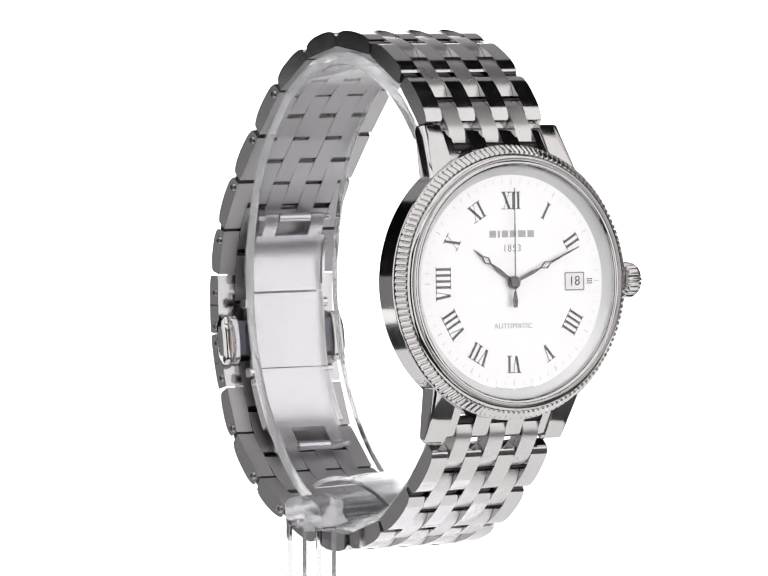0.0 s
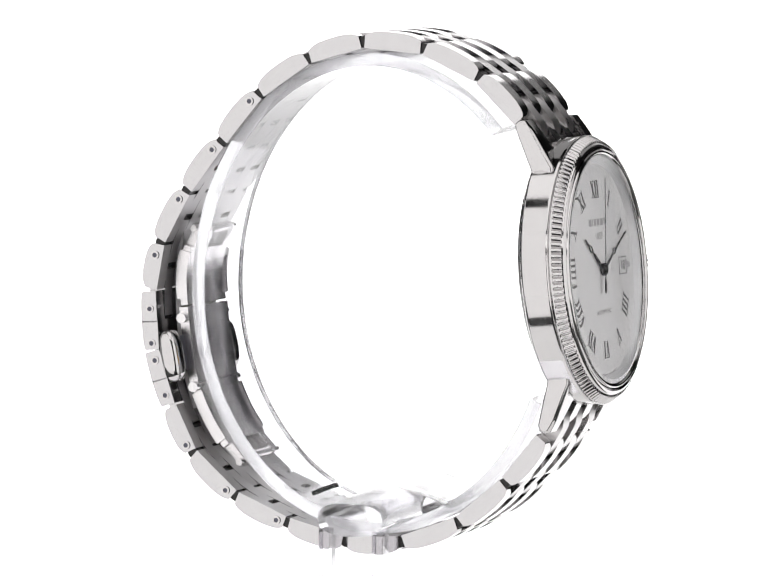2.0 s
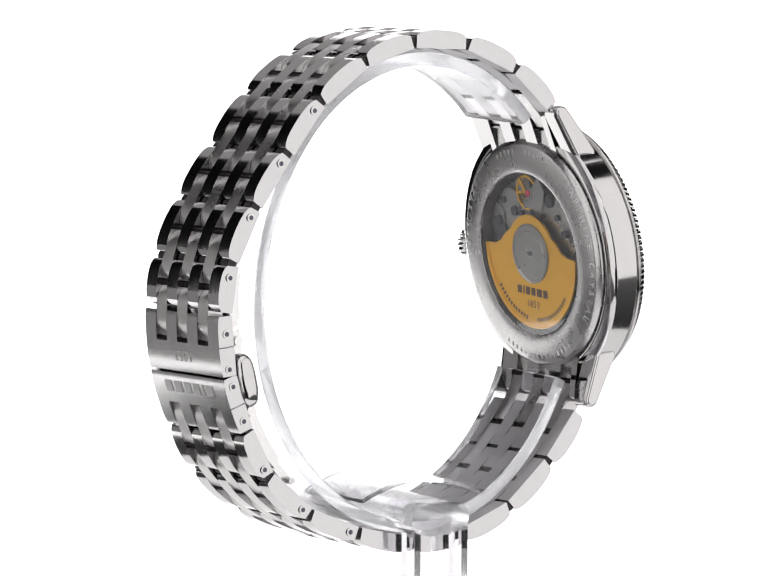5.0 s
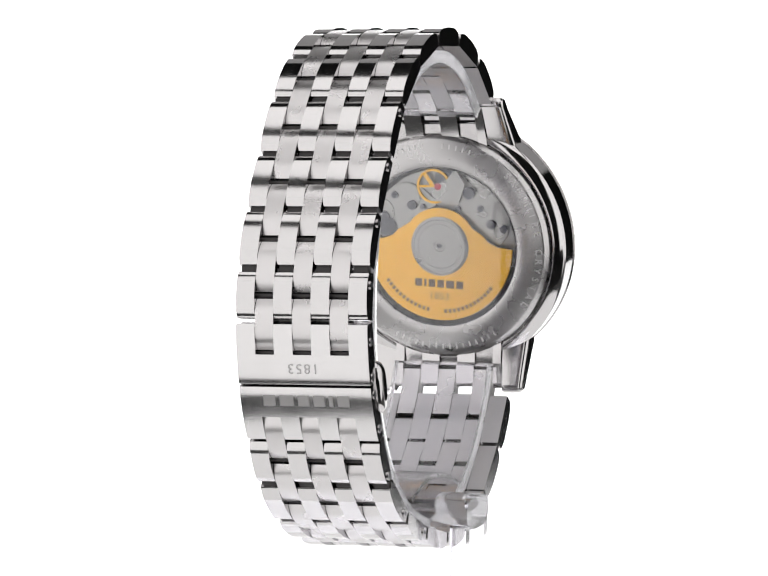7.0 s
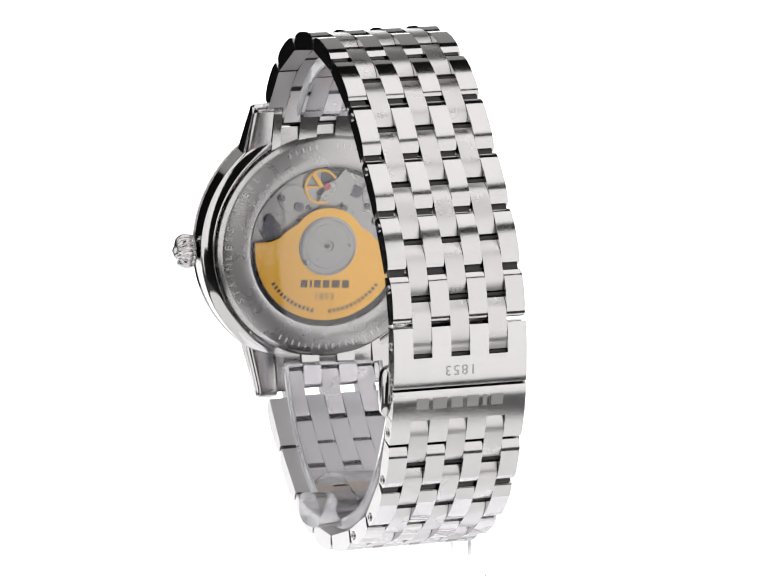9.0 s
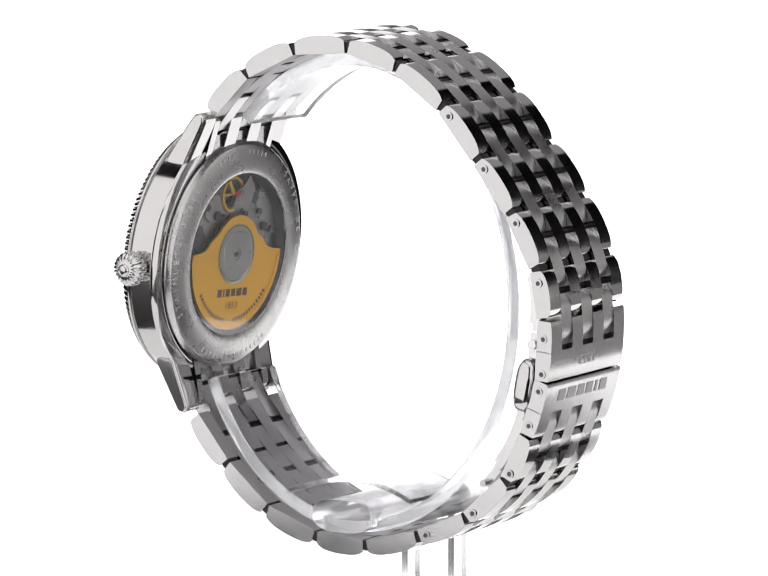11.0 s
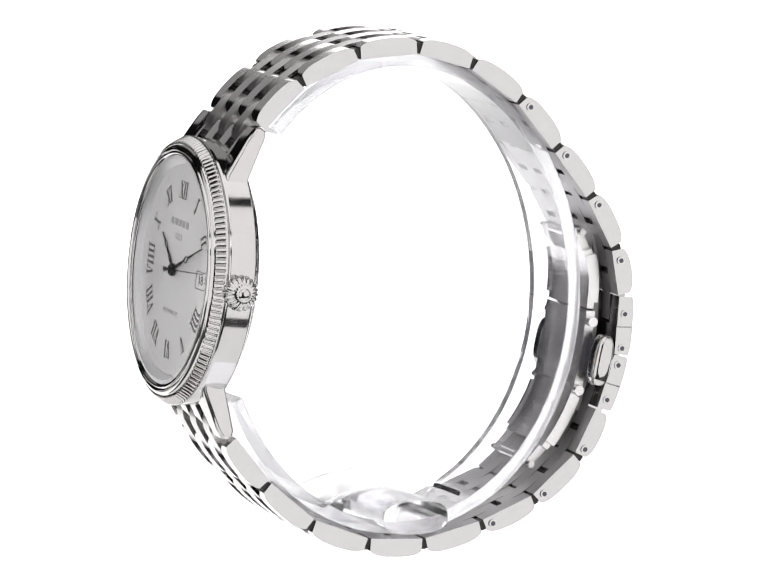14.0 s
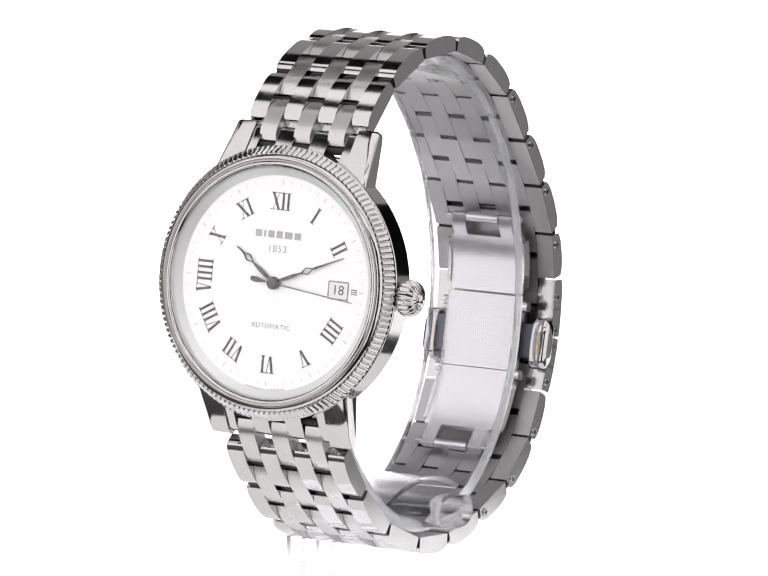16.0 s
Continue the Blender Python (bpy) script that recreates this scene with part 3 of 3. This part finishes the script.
# clasp: two cover plates, folding blades, hinge bars and push buttons
for i, half, label in ((9, (0.5, 1.0), "clasp cover plate with engraved year"), (10, (0.0, 0.55), "clasp cover plate with engraved mark")):
    a, b = JOINTS[i], JOINTS[i + 1]
    bm = prism(row_profile(a, b, 1.55, 1.2, -1.05, 0.06, *half), -10.05, 10.05)
    plate = polished_sides(part("clasp_plate", bevelled(bm, 0.12, 2, 35), PLATE_STEEL, watch, label), SIDE_STEEL)
    for c in (0, 2, 4, 6):
        s0, s1 = (0.0, 0.53) if i == 9 else (0.52, 1.0)
        bm = prism(row_profile(a, b, 1.545, 1.195, -1.0, 0.06, s0, s1), EDGE[c] - (0.05 if c == 0 else 0), EDGE[c + 1] + (0.05 if c == 6 else 0))
        polished_sides(part("tooth", bevelled(bm, 0.1, 1, 35), PLATE_STEEL, plate), SIDE_STEEL)
    f = 0.72 if i == 9 else 0.24
    across, rise = (b - a), outward((b - a).normalized())
    lower, upper = [a + across * s + rise * (1.55 - 0.35 * (0.45 * (2 * s - 1) ** 2 + 0.55 * (2 * s - 1) ** 6)) for s in (f - 0.1, f + 0.1)]
    d = (upper - lower).normalized()
    n = outward(d)
    at = (lower + upper) / 2 + n * 0.02
    m = Matrix(((1, 0, 0, 0), (0, d.x, n.x, at.x), (0, d.y, n.y, at.y), (0, 0, 0, 1)))
    if i == 9:
        lettering("engraved_year", "1853", 2.1, m, ETCH_DARK, plate, 0.06, 1.2)
    else:
        x = -6.6
        for w in (1.8, 0.6, 1.7, 1.7, 2.1, 1.8):
            part("engraved_bar", box(x, x + w, -0.85, 0.85, -0.08, 0.07), ETCH_DARK, plate, m=m, smooth=0)
            x += w + 0.68


def strip(points, thick, x0, x1, mat, name, label, parent, bev=0.1):
    """A bent sheet that follows points in (y, z)."""
    pts = [Vector(p) for p in points]
    out, inn = [], []
    for i, p in enumerate(pts):
        d = (pts[min(i + 1, len(pts) - 1)] - pts[max(i - 1, 0)]).normalized()
        n = outward(d)
        out.append(p + n * thick / 2)
        inn.append(p - n * thick / 2)
    return part(name, bevelled(prism(out + inn[::-1], x0, x1), bev, 1, 50), mat, parent, label)


def bend(a, c, b, n=10):
    a, b, c = Vector(a), Vector(b), Vector(c)
    return [a * (1 - i / n) ** 2 + c * 2 * (i / n) * (1 - i / n) + b * (i / n) ** 2 for i in range(n + 1)]


TOP_HINGE, LOW_HINGE = (28.7, 6.6), (21.4, -28.3)
for y, z in (TOP_HINGE, LOW_HINGE):
    part("clasp_hinge", pin_x(y, z, 0.75, -2.75, 2.75), BLADE_STEEL, watch, "steel hinge bar of the folding clasp")
    for s in (-1, 1):
        part("hinge_pin", bevelled(pin_x(y, z, 0.5, s * 5.0, s * 6.35), 0.12, 1, 50), BRUSHED_FINE, watch)
# each blade ends in two ears that hold the hinge bar, with a slot between them
for points, ears, label in ((bend((29.75, 3.9), (31.2, 0.2), (30.3, -5.0)), ((28.7, 7.2), (28.9, 5.6), (29.75, 3.9)), "curved upper clasp blade"),
                            (bend((28.5, -17.0), (26.6, -22.4), (23.6, -25.9)), ((23.6, -25.9), (22.4, -27.2), (21.1, -28.7)), "curved lower clasp blade")):
    blade = strip(points, 1.1, -6.0, 6.0, BLADE_STEEL, "clasp_blade", label, watch)
    for s in (-1, 1):
        strip(ears, 1.25, s * 2.95, s * 5.2, BLADE_STEEL, "blade_ear", "", blade)
        strip(points[1:-1], 1.7, s * 6.0, s * 6.5, BLADE_STEEL, "blade_flange", "", blade)
strip(bend((31.0, 8.4), (33.6, -7.0), (29.2, -20.6)), 0.8, -4.6, 4.6, INNER_STEEL, "clasp_blade", "outer clasp blade", watch)
body = strip(bend((30.35, -5.3), (29.9, -11.0), (28.6, -16.8)), 1.4, -6.3, 6.3, BLADE_STEEL, "clasp_body", "flat steel clasp body", watch, 0.2)
for s in (-1, 1):
    for y, z in ((30.4, -6.9), (28.5, -17.2)):
        part("clasp_stud", bevelled(pin_x(y, z, 0.75, s * 6.0, s * 7.2), 0.2, 2, 50), BLADE_STEEL, body)
    rings = []
    bm = bmesh.new()
    for x, k in ((8.2, 0.94), (8.5, 1.0), (9.7, 1.0), (10.3, 0.92), (10.7, 0.74), (10.85, 0.4)):
        ring = []
        for i in range(28):
            c, e = math.cos(2 * math.pi * i / 28), math.sin(2 * math.pi * i / 28)
            u, w = 1.5 * k * math.copysign(abs(c) ** 0.7, c), (3.9 * k + 0.3 * (1 - k)) * math.copysign(abs(e) ** 0.7, e)
            ring.append(bm.verts.new((s * x, 30.9 + u + 0.19 * w, -12.4 + w - 0.19 * u)))
        rings.append(ring)
    for p, q in zip(rings, rings[1:]):
        for i in range(28):
            bm.faces.new((p[i], p[(i + 1) % 28], q[(i + 1) % 28], q[i]))
    bm.faces.new(rings[0])
    bm.faces.new(rings[-1])
    part("push_button", bm, STEEL, watch, "polished clasp push button")
    part("button_stem", prism([(31.6, -9.6), (30.3, -9.4), (29.6, -14.6), (30.9, -15.2)], s * 6.3, s * 8.4), SCREW, watch)

# ---- the acrylic holder ----
holder = tagged(new("watch_holder"), "clear acrylic display holder with a C-shaped cuff", "display stand")
path = []
cen = Vector((-0.8, -3.0))
for k in range(0, 61):
    a = radians(134 - k * 290 / 60)       # from near the upper lug, over the top, round the back, to the lower lug
    path.append(cen + Vector((math.cos(a) * 28.0, math.sin(a) * (35.5 if math.sin(a) > 0 else 34.0))))
cuff = strip(path, 1.9, -7.4, 7.4, ACRYLIC, "cuff", "clear C-shaped acrylic cuff", holder, 0.25)
for s in (-1, 1):
    strip(path, 1.85, s * 7.4, s * 7.7, FROST, "cuff_edge", "milky sawn edge of the cuff", holder, 0.05)
ring = []
for k in range(40):
    c, e = math.cos(2 * math.pi * k / 40), math.sin(2 * math.pi * k / 40)
    ring.append((0.05 + 5.1 * math.copysign(abs(c) ** 0.75, c), -35.0 + 2.45 * math.copysign(abs(e) ** 0.75, e)))
bm = bevelled(prism(ring, -14.5, 12.0), 0.6, 3, 60)
part("cross_bar", bm, ACRYLIC_DULL, holder, "clear acrylic cross bar")
for y0, y1 in ((-5.0, -3.3), (3.4, 5.1)):
    bm = bevelled(box(-14.3, -11.8, y0, y1, -76.0, -36.5), 0.45, 3)
    part("post", bm, ACRYLIC_POST, holder, "clear acrylic post")
arch = bend((9.0, -32.6), (-1.0, -27.6), (-13.0, -33.2), 14)
strip(arch, 0.7, -7.2, 7.2, ACRYLIC_DULL, "saddle", "thin clear acrylic arch over the bar", holder)
bm = bevelled(box(-30, 30, -24, 24, -80.0, -76.0), 0.6, 2)
part("foot_plate", bm, ACRYLIC, holder, "clear acrylic foot plate")
for o in holder.children:
    o.visible_shadow = False


# ---- what moves ----
def motions():
    times = [0.5 * i for i in range(33)]
    walk(watch, [(t, turned(t) @ BASE) for t in times])
    walk(holder, [(t, turned(t)) for t in times])
    walk(table, [(t, turned(t)) for t in times])
    walk(second_hand, [(t, FACE_M @ pose(0, 0, 0, 0, 0, -(0.5 + 6.0 * t))) for t in range(17)])
    walk(minute_hand, [(t, FACE_M @ pose(0, 0, 0, 0, 0, -(66.0 + 0.1 * t))) for t in (0, 8, 16)])
    walk(hour_hand, [(t, FACE_M @ pose(0, 0, 0, 0, 0, -(305.5 + 0.0083 * t))) for t in (0, 16)])


motions()
